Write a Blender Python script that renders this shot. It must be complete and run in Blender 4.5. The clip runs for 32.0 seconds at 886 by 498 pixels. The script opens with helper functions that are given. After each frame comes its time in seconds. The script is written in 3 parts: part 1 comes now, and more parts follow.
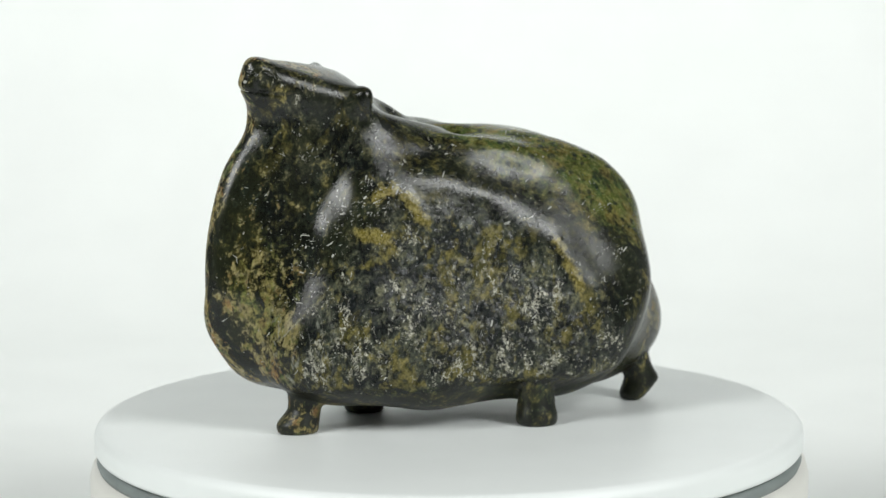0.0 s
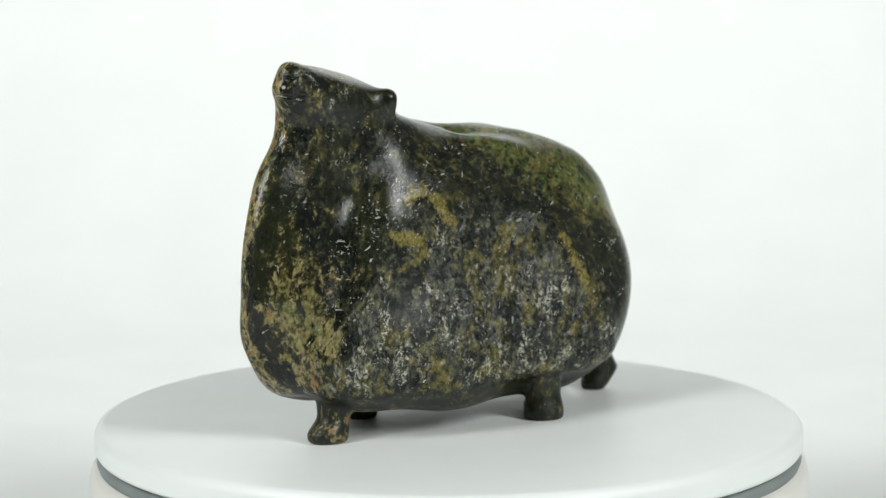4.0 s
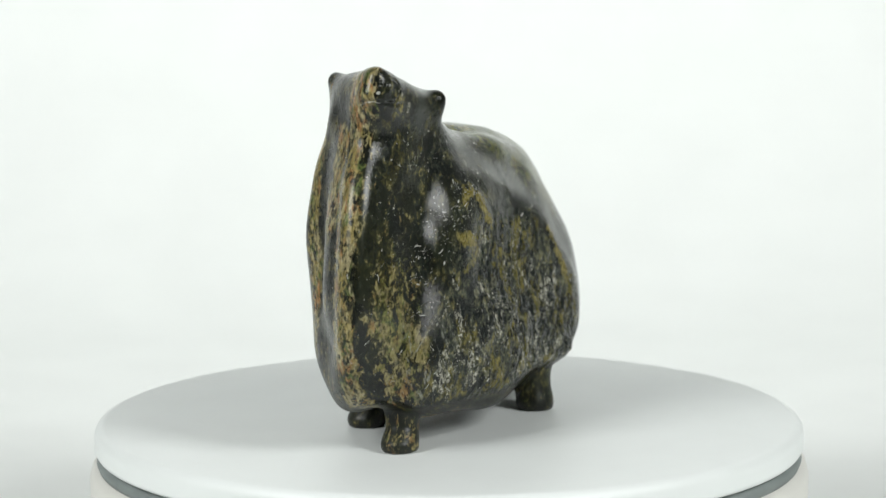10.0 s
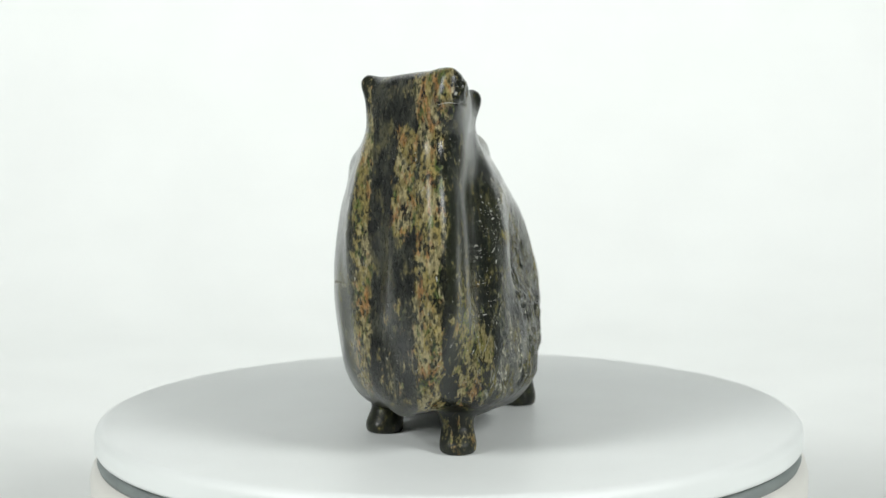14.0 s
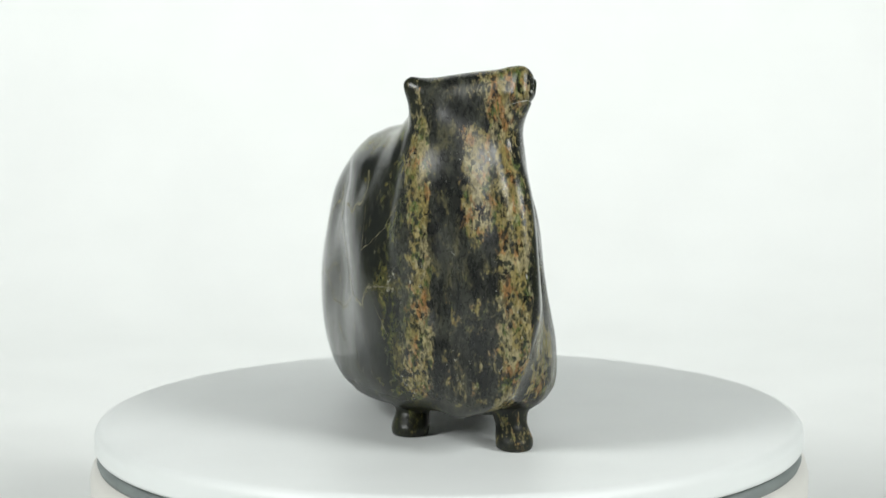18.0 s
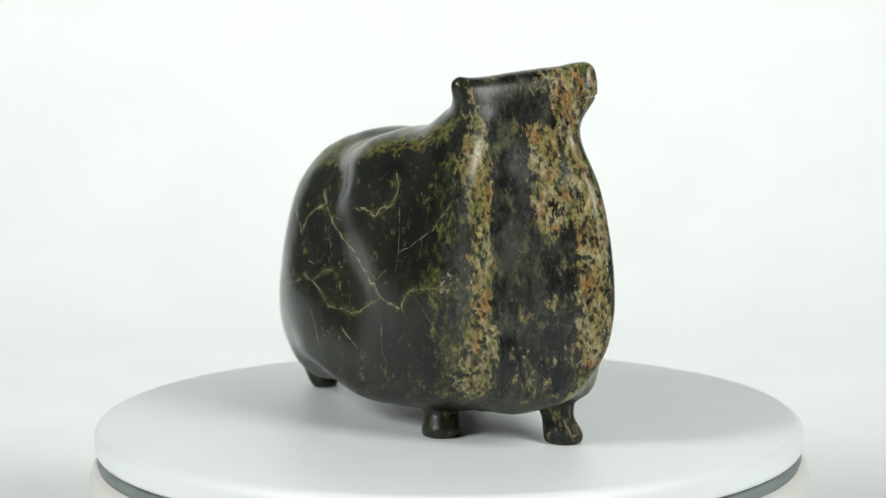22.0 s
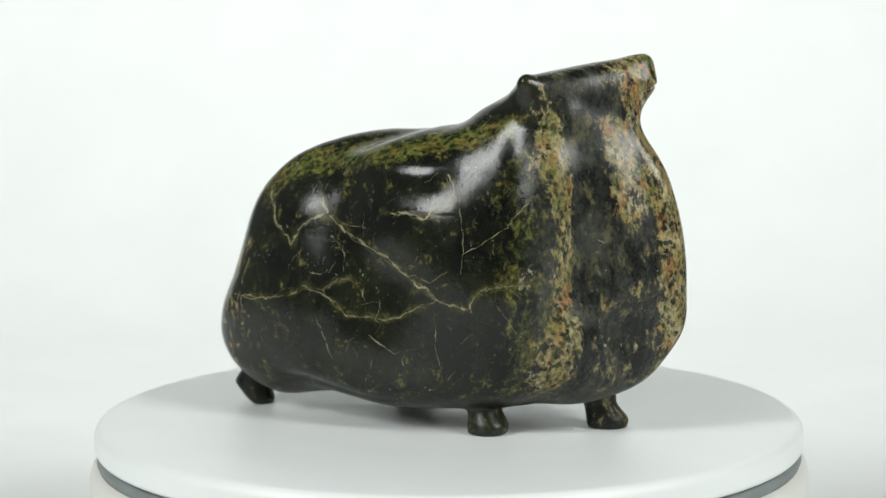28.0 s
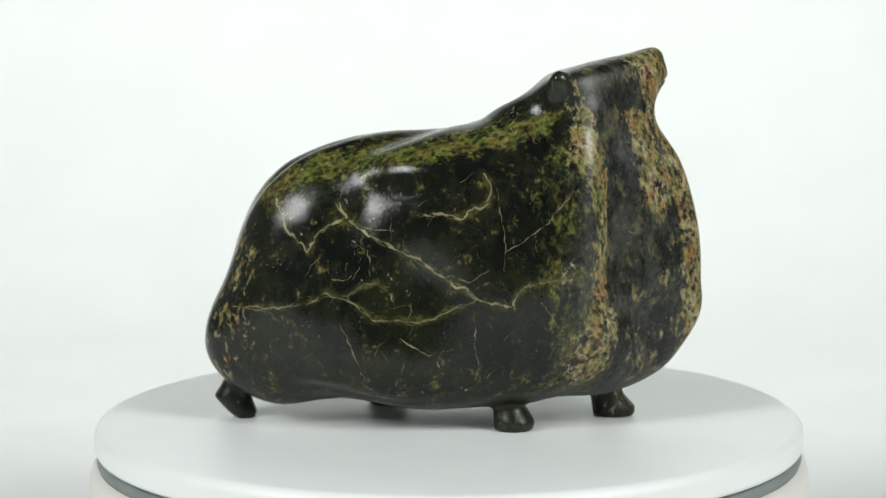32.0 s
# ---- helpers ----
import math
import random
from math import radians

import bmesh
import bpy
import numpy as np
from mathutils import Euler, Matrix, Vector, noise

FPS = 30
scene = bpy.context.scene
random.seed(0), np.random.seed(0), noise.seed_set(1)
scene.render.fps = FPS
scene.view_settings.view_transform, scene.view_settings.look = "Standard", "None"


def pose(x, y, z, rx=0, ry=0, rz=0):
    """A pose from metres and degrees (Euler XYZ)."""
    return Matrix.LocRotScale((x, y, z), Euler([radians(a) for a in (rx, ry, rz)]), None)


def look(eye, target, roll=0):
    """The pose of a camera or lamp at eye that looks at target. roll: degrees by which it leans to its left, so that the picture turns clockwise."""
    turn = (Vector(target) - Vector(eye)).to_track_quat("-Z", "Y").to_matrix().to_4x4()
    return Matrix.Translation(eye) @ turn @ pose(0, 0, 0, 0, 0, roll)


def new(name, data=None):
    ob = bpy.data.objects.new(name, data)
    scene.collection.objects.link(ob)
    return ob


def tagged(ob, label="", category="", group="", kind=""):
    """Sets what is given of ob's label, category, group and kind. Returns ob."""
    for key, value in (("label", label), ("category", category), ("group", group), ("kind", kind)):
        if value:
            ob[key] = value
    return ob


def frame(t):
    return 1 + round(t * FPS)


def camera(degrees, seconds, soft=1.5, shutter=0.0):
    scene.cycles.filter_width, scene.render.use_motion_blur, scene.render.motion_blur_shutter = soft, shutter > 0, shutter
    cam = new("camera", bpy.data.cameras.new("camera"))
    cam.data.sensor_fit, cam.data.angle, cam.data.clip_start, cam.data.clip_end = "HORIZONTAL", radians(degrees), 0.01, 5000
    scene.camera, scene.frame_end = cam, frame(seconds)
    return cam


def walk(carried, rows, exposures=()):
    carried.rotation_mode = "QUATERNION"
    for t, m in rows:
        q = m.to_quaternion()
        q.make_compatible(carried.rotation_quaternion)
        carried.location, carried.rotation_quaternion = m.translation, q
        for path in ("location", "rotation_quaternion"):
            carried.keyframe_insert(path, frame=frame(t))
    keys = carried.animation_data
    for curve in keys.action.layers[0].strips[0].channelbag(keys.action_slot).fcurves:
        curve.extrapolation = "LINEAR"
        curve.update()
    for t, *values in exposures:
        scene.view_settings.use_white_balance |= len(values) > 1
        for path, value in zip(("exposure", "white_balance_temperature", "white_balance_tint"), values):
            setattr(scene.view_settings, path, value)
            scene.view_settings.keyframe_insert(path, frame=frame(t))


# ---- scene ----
from mathutils.bvhtree import BVHTree

# A carved stone bear turns on a white turntable in a small photo studio.
cam = camera(16.24, 32.0)
STAND = pose(0, -1.7306, 0.3627, 90 - 8.754, 0, 0.0905) @ pose(0, 0, 0, 0, 0, -0.36)
cam.data.dof.use_dof = True
cam.data.dof.focus_distance, cam.data.dof.aperture_fstop = 1.67, 9
walk(cam, [(0, STAND), (32, STAND)])

# Degrees of turn of the platter, every four seconds.
TURNS = (0, 18.75, 37.54, 57.09, 76.22, 95.64, 115.22, 134.63, 154.34)

# ---- light ----
world = bpy.data.worlds.new("studio_room")
scene.world = world
world.use_nodes = True
world.node_tree.nodes["Background"].inputs[0].default_value = (0.9, 0.95, 0.92, 1)
world.node_tree.nodes["Background"].inputs[1].default_value = 0.12


def softbox(name, eye, target, width, height, watts, colour=(1, 1, 1)):
    data = bpy.data.lights.new(name, "AREA")
    data.shape, data.size, data.size_y, data.energy, data.color = "RECTANGLE", width, height, watts, colour
    ob = new(name, data)
    ob.matrix_world = look(eye, target)
    return ob


TINT = (0.977, 1.0, 0.982)
softbox("softbox_west", (-0.90, -0.78, 0.78), (0, 0, 0.1), 0.40, 0.55, 12.6, TINT)
softbox("softbox_east", (0.90, -0.78, 0.78), (0, 0, 0.1), 0.40, 0.55, 12.6, TINT)
softbox("backdrop_lamp", (0, 0.14, 0.85), (0, 1.2, 0.80), 2.2, 0.4, 14.2, TINT)


# ---- materials ----
def material(name):
    m = bpy.data.materials.new(name)
    m.use_nodes = True
    return m, m.node_tree, m.node_tree.nodes["Principled BSDF"]


def plain(name, colour, rough, bump=0.0, scale=80.0, mottle=0.03, coat=0.0):
    """A painted or papery surface: faint mottling and a fine grain."""
    m, tree, bsdf = material(name)
    links, nodes = tree.links, tree.nodes
    coord = nodes.new("ShaderNodeTexCoord")
    big = nodes.new("ShaderNodeTexNoise")
    big.inputs["Scale"].default_value = scale * 0.1
    fine = nodes.new("ShaderNodeTexNoise")
    fine.inputs["Scale"].default_value = scale
    for n in (big, fine):
        n.inputs["Detail"].default_value = 4
        links.new(coord.outputs["Object"], n.inputs["Vector"])
    ramp = nodes.new("ShaderNodeMapRange")
    ramp.inputs["From Min"].default_value, ramp.inputs["From Max"].default_value = 0.3, 0.7
    ramp.inputs["To Min"].default_value, ramp.inputs["To Max"].default_value = 1 - mottle, 1.0
    links.new(big.outputs["Fac"], ramp.inputs["Value"])
    mix = nodes.new("ShaderNodeMix")
    mix.data_type, mix.blend_type = "RGBA", "MULTIPLY"
    mix.inputs["Factor"].default_value = 1
    mix.inputs["A"].default_value = (*colour, 1)
    links.new(ramp.outputs["Result"], mix.inputs["B"])
    links.new(mix.outputs["Result"], bsdf.inputs["Base Color"])
    bsdf.inputs["Roughness"].default_value = rough
    bsdf.inputs["Coat Weight"].default_value = coat
    if bump:
        b = nodes.new("ShaderNodeBump")
        b.inputs["Strength"].default_value, b.inputs["Distance"].default_value = bump, 0.0005
        links.new(fine.outputs["Fac"], b.inputs["Height"])
        links.new(b.outputs["Normal"], bsdf.inputs["Normal"])
    return m


PAPER = plain("white_backdrop_paper", (0.86, 0.88, 0.865), 0.85, 0.1, 120)
PLATTER = plain("white_satin_laminate", (0.825, 0.855, 0.845), 0.46, 0.05, 200, 0.03)
GROOVE = plain("groove_grey", (0.23, 0.26, 0.255), 0.6, 0.1, 300, 0.2)
CREAM = plain("cream_painted_base", (0.74, 0.73, 0.685), 0.5, 0.05, 150, 0.04)
ROOM = plain("grey_wall_paint", (0.33, 0.345, 0.337), 0.9, 0.1, 30)
DARK = plain("charcoal_wall_paint", (0.06, 0.06, 0.06), 0.9, 0.1, 30)


def serpentine():
    """Polished dark green stone: black-green ground, tan and orange bands down the breast, a mottled
    back, a rough pale-flecked flank and thin pale veins on the other flank."""
    m, tree, bsdf = material("polished_serpentine")
    links, nodes = tree.links, tree.nodes

    def put(node, slot, value):
        if isinstance(value, bpy.types.NodeSocket):
            links.new(value, node.inputs[slot])
        else:
            node.inputs[slot].default_value = value

    def calc(op, a, b=0.0, c=0.0):
        n = nodes.new("ShaderNodeMath")
        n.operation = op
        for i, value in enumerate((a, b, c)):
            put(n, i, value)
        return n.outputs[0]

    def ramp(value, lo, hi, to=(0.0, 1.0)):
        n = nodes.new("ShaderNodeMapRange")
        n.interpolation_type = "SMOOTHSTEP"
        put(n, "Value", value)
        put(n, "From Min", lo)
        put(n, "From Max", hi)
        put(n, "To Min", to[0])
        put(n, "To Max", to[1])
        return n.outputs[0]

    def blend(fac, a, b):
        n = nodes.new("ShaderNodeMix")
        n.data_type = "RGBA"
        put(n, "Factor", fac)
        put(n, "A", a if isinstance(a, bpy.types.NodeSocket) else (*a, 1))
        put(n, "B", b if isinstance(b, bpy.types.NodeSocket) else (*b, 1))
        return n.outputs["Result"]

    def grain(scale, stretch=(1, 1, 1), detail=5, rough=0.6, warp=0.0, seed=0):
        g = nodes.new("ShaderNodeMapping")
        put(g, "Vector", where)
        put(g, "Scale", stretch)
        put(g, "Location", (seed * 1.7, seed * 0.9, seed * 2.3))
        n = nodes.new("ShaderNodeTexNoise")
        put(n, "Vector", g.outputs[0])
        put(n, "Scale", scale)
        put(n, "Detail", detail)
        put(n, "Roughness", rough)
        put(n, "Distortion", warp)
        return n.outputs["Fac"]

    def attr(name):
        n = nodes.new("ShaderNodeAttribute")
        n.attribute_name = name
        return n.outputs["Fac"]

    def cells(scale, stretch=(1, 1, 1), seed=0):
        """Rounded spots: nought in a spot's middle, rising towards the net between the spots."""
        g = nodes.new("ShaderNodeMapping")
        put(g, "Vector", stirred)
        put(g, "Scale", stretch)
        put(g, "Location", (seed * 1.3, seed * 0.7, seed * 1.9))
        n = nodes.new("ShaderNodeTexVoronoi")
        n.feature = "SMOOTH_F1"
        put(n, "Vector", g.outputs[0])
        put(n, "Scale", scale)
        put(n, "Smoothness", 0.35)
        return n.outputs["Distance"]

    def total(*terms):
        value = 0.0
        for weight, t in terms:
            value = calc("MULTIPLY_ADD", t, weight, value)
        return value

    # the rock lies in thin upright sheets along the body: patterns are stretched in their plane
    turned = nodes.new("ShaderNodeMapping")
    put(turned, "Vector", nodes.new("ShaderNodeTexCoord").outputs["Object"])
    put(turned, "Rotation", (0, 0, -radians(21)))
    where = turned.outputs[0]
    swirl = nodes.new("ShaderNodeTexNoise")
    put(swirl, "Vector", where)
    put(swirl, "Scale", 190)
    put(swirl, "Detail", 4)
    stir = nodes.new("ShaderNodeVectorMath")
    stir.operation = "MULTIPLY_ADD"
    put(stir, 0, swirl.outputs["Color"])
    put(stir, 1, (0.005, 0.005, 0.005))
    put(stir, 2, where)
    stirred = stir.outputs[0]

    sheet = (1, 2.0, 0.85)
    cloud = grain(34, sheet, 6, 0.6, 0.6)
    blotch = grain(95, sheet, 7, 0.62, 0.5, 1)
    spot = grain(230, sheet, 5, 0.62, 0.6, 2)
    speck = grain(620, (1, 1.6, 0.8), 4, 0.65, 0.4, 3)
    hair = grain(480, (1, 1, 0.14), 4, 0.65, 0.9, 4)
    tint = grain(62, sheet, 6, 0.6, 0.5, 5)
    hue = grain(88, sheet, 6, 0.62, 0.4, 9)
    flow = grain(220, (1, 2, 0.35), 5, 0.65, 0.5, 8)
    band, back, panel, ridge, stone_front = attr("band"), attr("back"), attr("panel"), attr("ridge"), attr("front")

    # dark ground, softly clouded with olive and blue green
    calm = attr("calm")
    quiet = calc("MULTIPLY_ADD", calm, -0.86, 1.0)
    mix_all = total((0.46, blotch), (0.36, spot), (0.18, speck))
    colour = blend(ramp(cloud, 0.35, 0.68), (0.0045, 0.0056, 0.0048), (0.0135, 0.0155, 0.0080))
    colour = blend(calc("MULTIPLY", ramp(mix_all, 0.44, 0.68, (0, 0.80)), quiet), colour, blend(ramp(tint, 0.38, 0.62), (0.024, 0.036, 0.030), (0.055, 0.052, 0.018)))
    colour = blend(calc("MULTIPLY", ramp(total((0.5, spot), (0.3, speck), (0.2, flow)), 0.52, 0.66), calc("MULTIPLY", ramp(hue, 0.46, 0.62, (0.0, 0.6)), quiet)), colour, (0.110, 0.100, 0.045))
    colour = blend(calc("MULTIPLY", ramp(total((0.55, tint), (0.45, blotch)), 0.46, 0.68, (0, 0.8)), calm), colour, (0.017, 0.020, 0.011))
    grey = blend(ramp(total((0.35, mix_all), (0.15, flow), (0.50, cloud)), 0.42, 0.60), (0.0078, 0.0088, 0.0082), (0.056, 0.058, 0.046))
    grey = blend(ramp(total((0.45, tint), (0.40, blotch), (0.15, spot)), 0.505, 0.62, (0, 0.80)), grey, (0.108, 0.100, 0.054))
    colour = blend(calc("MULTIPLY", stone_front, 0.82), colour, grey)

    # ochre, rust, leaf green and pale tan, in patches
    ochre = blend(ramp(tint, 0.46, 0.56), (0.182, 0.147, 0.054), (0.240, 0.207, 0.108))
    ochre = blend(ramp(hue, 0.53, 0.59, (0, 0.8)), ochre, (0.225, 0.108, 0.038))
    ochre = blend(ramp(grain(100, sheet, 6, 0.62, 0.4, 14), 0.535, 0.60, (0, 0.9)), ochre, (0.058, 0.086, 0.024))
    ochre = blend(ramp(total((0.6, spot), (0.4, flow)), 0.55, 0.65, (0, 0.65)), ochre, (0.29, 0.265, 0.170))
    ochre = blend(ramp(total((0.25, speck), (0.50, spot), (0.25, flow)), 0.48, 0.40, (0, 0.9)), ochre, (0.018, 0.023, 0.014))
    eyes = ramp(cells(230, (1, 1.7, 0.9), 1), 0.30, 0.46)
    ochre = blend(calc("MULTIPLY", calc("SUBTRACT", 1.0, eyes), ramp(cloud, 0.40, 0.54, (0.15, 0.92))), ochre, (0.013, 0.018, 0.013))
    pick = total((0.42, blotch), (0.36, spot), (0.14, speck), (0.08, flow))
    glaze = ramp(total((0.6, grain(300, sheet, 6, 0.7, 0.5, 31)), (0.2, flow), (0.2, speck)), 0.38, 0.62, (0.55, 1.5))
    shade = nodes.new("ShaderNodeHueSaturation")
    put(shade, "Value", glaze)
    put(shade, "Color", ochre)
    colour = blend(calc("MULTIPLY", ramp(calc("MULTIPLY_ADD", band, 0.165, pick), 0.585, 0.655), ramp(band, 0.02, 0.15)), colour, shade.outputs[0])

    # mottled back: a yellow-green net round dark spots
    moss = blend(ramp(tint, 0.42, 0.58), (0.095, 0.122, 0.020), (0.180, 0.142, 0.032))
    moss = blend(ramp(hue, 0.50, 0.62, (0, 0.8)), moss, (0.034, 0.086, 0.024))
    moss = blend(ramp(total((0.6, speck), (0.4, spot)), 0.44, 0.62, (0, 0.6)), moss, (0.205, 0.188, 0.064))
    eyes = ramp(cells(220, (1, 1.4, 0.9), 2), 0.28, 0.48)
    moss = blend(calc("MULTIPLY", calc("SUBTRACT", 1.0, eyes), ramp(blotch, 0.40, 0.54, (0.25, 0.92))), moss, (0.008, 0.017, 0.011))
    colour = blend(calc("MULTIPLY", ramp(calc("MULTIPLY_ADD", back, 0.17, pick), 0.53, 0.74, (0, 0.9)), ramp(back, 0.02, 0.18)), colour, moss)

    # the rough flank: slate ground, grey-green clouds, yellow olive patches, clustered pale flecks
    slate = blend(ramp(total((0.50, blotch), (0.34, spot), (0.16, speck)), 0.44, 0.60), (0.0060, 0.0078, 0.0072), (0.052, 0.058, 0.042))
    slate = blend(ramp(total((0.55, grain(105, sheet, 7, 0.66, 0.7, 16)), (0.25, spot), (0.20, speck)), 0.50, 0.60, (0, 0.80)), slate, (0.130, 0.128, 0.076))
    slate = blend(ramp(total((0.8, grain(52, (1, 1, 0.6), 7, 0.62, 0.8, 6)), (0.2, spot)), 0.500, 0.58, (0, 0.88)), slate, blend(ramp(spot, 0.40, 0.60), (0.044, 0.042, 0.010), (0.138, 0.118, 0.034)))
    slate = blend(ramp(grain(70, sheet, 6, 0.62, 0.8, 17), 0.47, 0.39, (0, 0.85)), slate, (0.0050, 0.0072, 0.0076))
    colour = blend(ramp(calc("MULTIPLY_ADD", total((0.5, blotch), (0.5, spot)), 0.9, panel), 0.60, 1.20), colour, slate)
    fleck = total((0.46, grain(420, (1, 1, 0.8), 6, 0.72, 1.0, 12)), (0.10, hair), (0.44, grain(78, (1, 1, 0.7), 6, 0.66, 0.8, 11)))
    colour = blend(ramp(calc("MULTIPLY_ADD", attr("fleck"), 0.068, fleck), 0.600, 0.638, (0, 0.95)), colour, blend(ramp(speck, 0.35, 0.65), (0.20, 0.195, 0.145), (0.42, 0.41, 0.34)))
    colour = blend(ramp(calc("MULTIPLY_ADD", ridge, 0.19, mix_all), 0.55, 0.68, (0, 0.94)), colour, blend(ramp(speck, 0.42, 0.6), (0.115, 0.094, 0.018), (0.215, 0.182, 0.060)))

    # pale contour lines that curl over the lower breast
    level = calc("FRACT", calc("MULTIPLY", grain(26, (1.5, 1.5, 0.7), 5, 0.6, 0.5, 21), 9.0))
    line = ramp(calc("ABSOLUTE", calc("SUBTRACT", level, 0.5)), 0.14, 0.02)
    colour = blend(calc("MULTIPLY", line, calc("MULTIPLY", attr("curl"), ramp(blotch, 0.42, 0.62, (0.0, 0.8)))), colour, (0.235, 0.24, 0.20))

    # olive margin of the veins
    shake = calc("MULTIPLY", calc("SUBTRACT", grain(150, (1, 1, 1), 6, 0.7, 0, 7), 0.5), 9.0)
    margin = calc("MULTIPLY", ramp(calc("ADD", attr("vein"), shake), 3.2, 0.0), ramp(cloud, 0.36, 0.60, (0.15, 0.70)))
    colour = blend(margin, colour, blend(ramp(spot, 0.4, 0.6), (0.034, 0.036, 0.010), (0.100, 0.092, 0.034)))
    # fine grain of the crystals, strongest on the rough flank
    fine = total((0.5, grain(820, (1, 1, 1), 3, 0.7, 0.2, 41)), (0.5, grain(390, (1, 1.4, 0.9), 4, 0.7, 0.4, 42)))
    grainy = nodes.new("ShaderNodeHueSaturation")
    put(grainy, "Color", colour)
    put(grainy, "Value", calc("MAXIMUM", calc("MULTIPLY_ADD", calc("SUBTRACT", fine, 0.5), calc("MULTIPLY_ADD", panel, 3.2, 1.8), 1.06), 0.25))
    links.new(grainy.outputs[0], bsdf.inputs["Base Color"])

    gloss = calc("ADD", ramp(spot, 0.3, 0.75, (0.14, 0.24)), calc("MULTIPLY", panel, 0.03))
    gloss = calc("MULTIPLY_ADD", attr("foot"), 0.22, gloss)
    gloss = calc("MULTIPLY_ADD", attr("dull"), 0.10, gloss)
    gloss = calc("MULTIPLY_ADD", calm, -0.05, gloss)
    gloss = calc("MULTIPLY_ADD", attr("polish"), -0.085, gloss)
    links.new(gloss, bsdf.inputs["Roughness"])
    bsdf.inputs["IOR"].default_value = 1.395
    height = calc("ADD", calc("MULTIPLY", speck, calc("MULTIPLY_ADD", panel, 0.75, 0.20)), calc("MULTIPLY", hair, calc("MULTIPLY_ADD", panel, 0.15, 0.10)))
    bump = nodes.new("ShaderNodeBump")
    put(bump, "Strength", 0.55)
    put(bump, "Distance", 0.0009)
    put(bump, "Height", height)
    links.new(bump.outputs["Normal"], bsdf.inputs["Normal"])
    return m


STONE = serpentine()
THREAD = plain("pale_vein", (0.31, 0.28, 0.15), 0.35, 0.3, 900, 0.75)
NICK = plain("pale_nick", (0.55, 0.55, 0.49), 0.4, 0.3, 900, 0.7)


# ---- mesh helpers ----
def part(name, bm, mat, parent=None, label="", smooth=True):
    mesh = bpy.data.meshes.new(name)
    bm.to_mesh(mesh)
    bm.free()
    mesh.materials.append(mat)
    if smooth:
        mesh.shade_smooth()
    ob = new(name, mesh)
    ob.parent = parent
    if label:
        ob["label"] = label
    return ob


def lathe(profile, steps=192):
    """A closed body of revolution about z from (radius, height) pairs, from axis to axis."""
    bm = bmesh.new()
    rings = []
    for r, z in profile:
        if r < 1e-6:
            rings.append([bm.verts.new((0, 0, z))])
        else:
            rings.append([bm.verts.new((r * math.cos(2 * math.pi * i / steps), r * math.sin(2 * math.pi * i / steps), z)) for i in range(steps)])
    for a, b in zip(rings, rings[1:]):
        for i in range(steps):
            j = (i + 1) % steps
            if len(a) == 1:
                bm.faces.new((a[0], b[i], b[j]))
            elif len(b) == 1:
                bm.faces.new((a[i], b[0], a[j]))
            else:
                bm.faces.new((a[i], b[i], b[j], a[j]))
    bmesh.ops.recalc_face_normals(bm, faces=bm.faces)
    return bm


def slab(size, at):
    bm = bmesh.new()
    bmesh.ops.create_cube(bm, size=1, matrix=Matrix.Translation(at) @ Matrix.Diagonal((*size, 1)))
    return bm


# ---- studio ----
def backdrop():
    """A sheet of white paper that lies flat under the turntable and sweeps up behind it."""
    bm = bmesh.new()
    line = [(-0.9, 0.0), (-0.3, 0.0), (0.3, 0.0), (0.8, 0.0)]
    for i in range(1, 49):
        a = math.pi / 2 * i / 48
        line.append((0.8 + 0.45 * math.sin(a), 0.45 * (1 - math.cos(a))))
    line += [(1.25, 1.0), (1.25, 2.3)]
    under = [(y + 0.002, z - 0.002) for y, z in line]
    loop = line + under[::-1]
    rows = [[bm.verts.new((x, y, z - 0.1)) for y, z in loop] for x in (-1.05, 1.05)]
    for i in range(len(loop)):
        j = (i + 1) % len(loop)
        bm.faces.new((rows[0][i], rows[1][i], rows[1][j], rows[0][j]))
    bm.faces.new(rows[0])
    bm.faces.new(rows[1][::-1])
    bmesh.ops.recalc_face_normals(bm, faces=bm.faces)
    return tagged(part("backdrop", bm, PAPER, smooth=False), "white paper sweep behind the turntable", "backdrop", kind="structure")


def room():
    for name, size, at in (("wall_north", (4.4, 0.1, 3.4), (0, 1.7, 0.8)), ("wall_south", (4.4, 0.1, 3.4), (0, -3.2, 0.8)),
                           ("wall_west", (0.1, 4.8, 3.4), (-1.65, -0.75, 0.8)), ("wall_east", (0.1, 4.8, 3.4), (1.65, -0.75, 0.8)),
                           ("floor", (4.4, 5.0, 0.1), (0, -0.75, -0.95)), ("ceiling", (4.4, 5.0, 0.1), (0, -0.75, 2.55))):
        shade = DARK if name in ("wall_south", "ceiling", "floor") else ROOM
        tagged(part(name, slab(size, at), shade, smooth=False), ("plain charcoal studio " if shade is DARK else "plain grey studio ") + name.split("_")[0], name.split("_")[0], kind="structure")
    tagged(part("studio_bench", slab((3.2, 2.1, 0.04), (0, 0.12, -0.125)), ROOM, smooth=False), "plain grey bench under the paper sweep", "table", kind="structure")


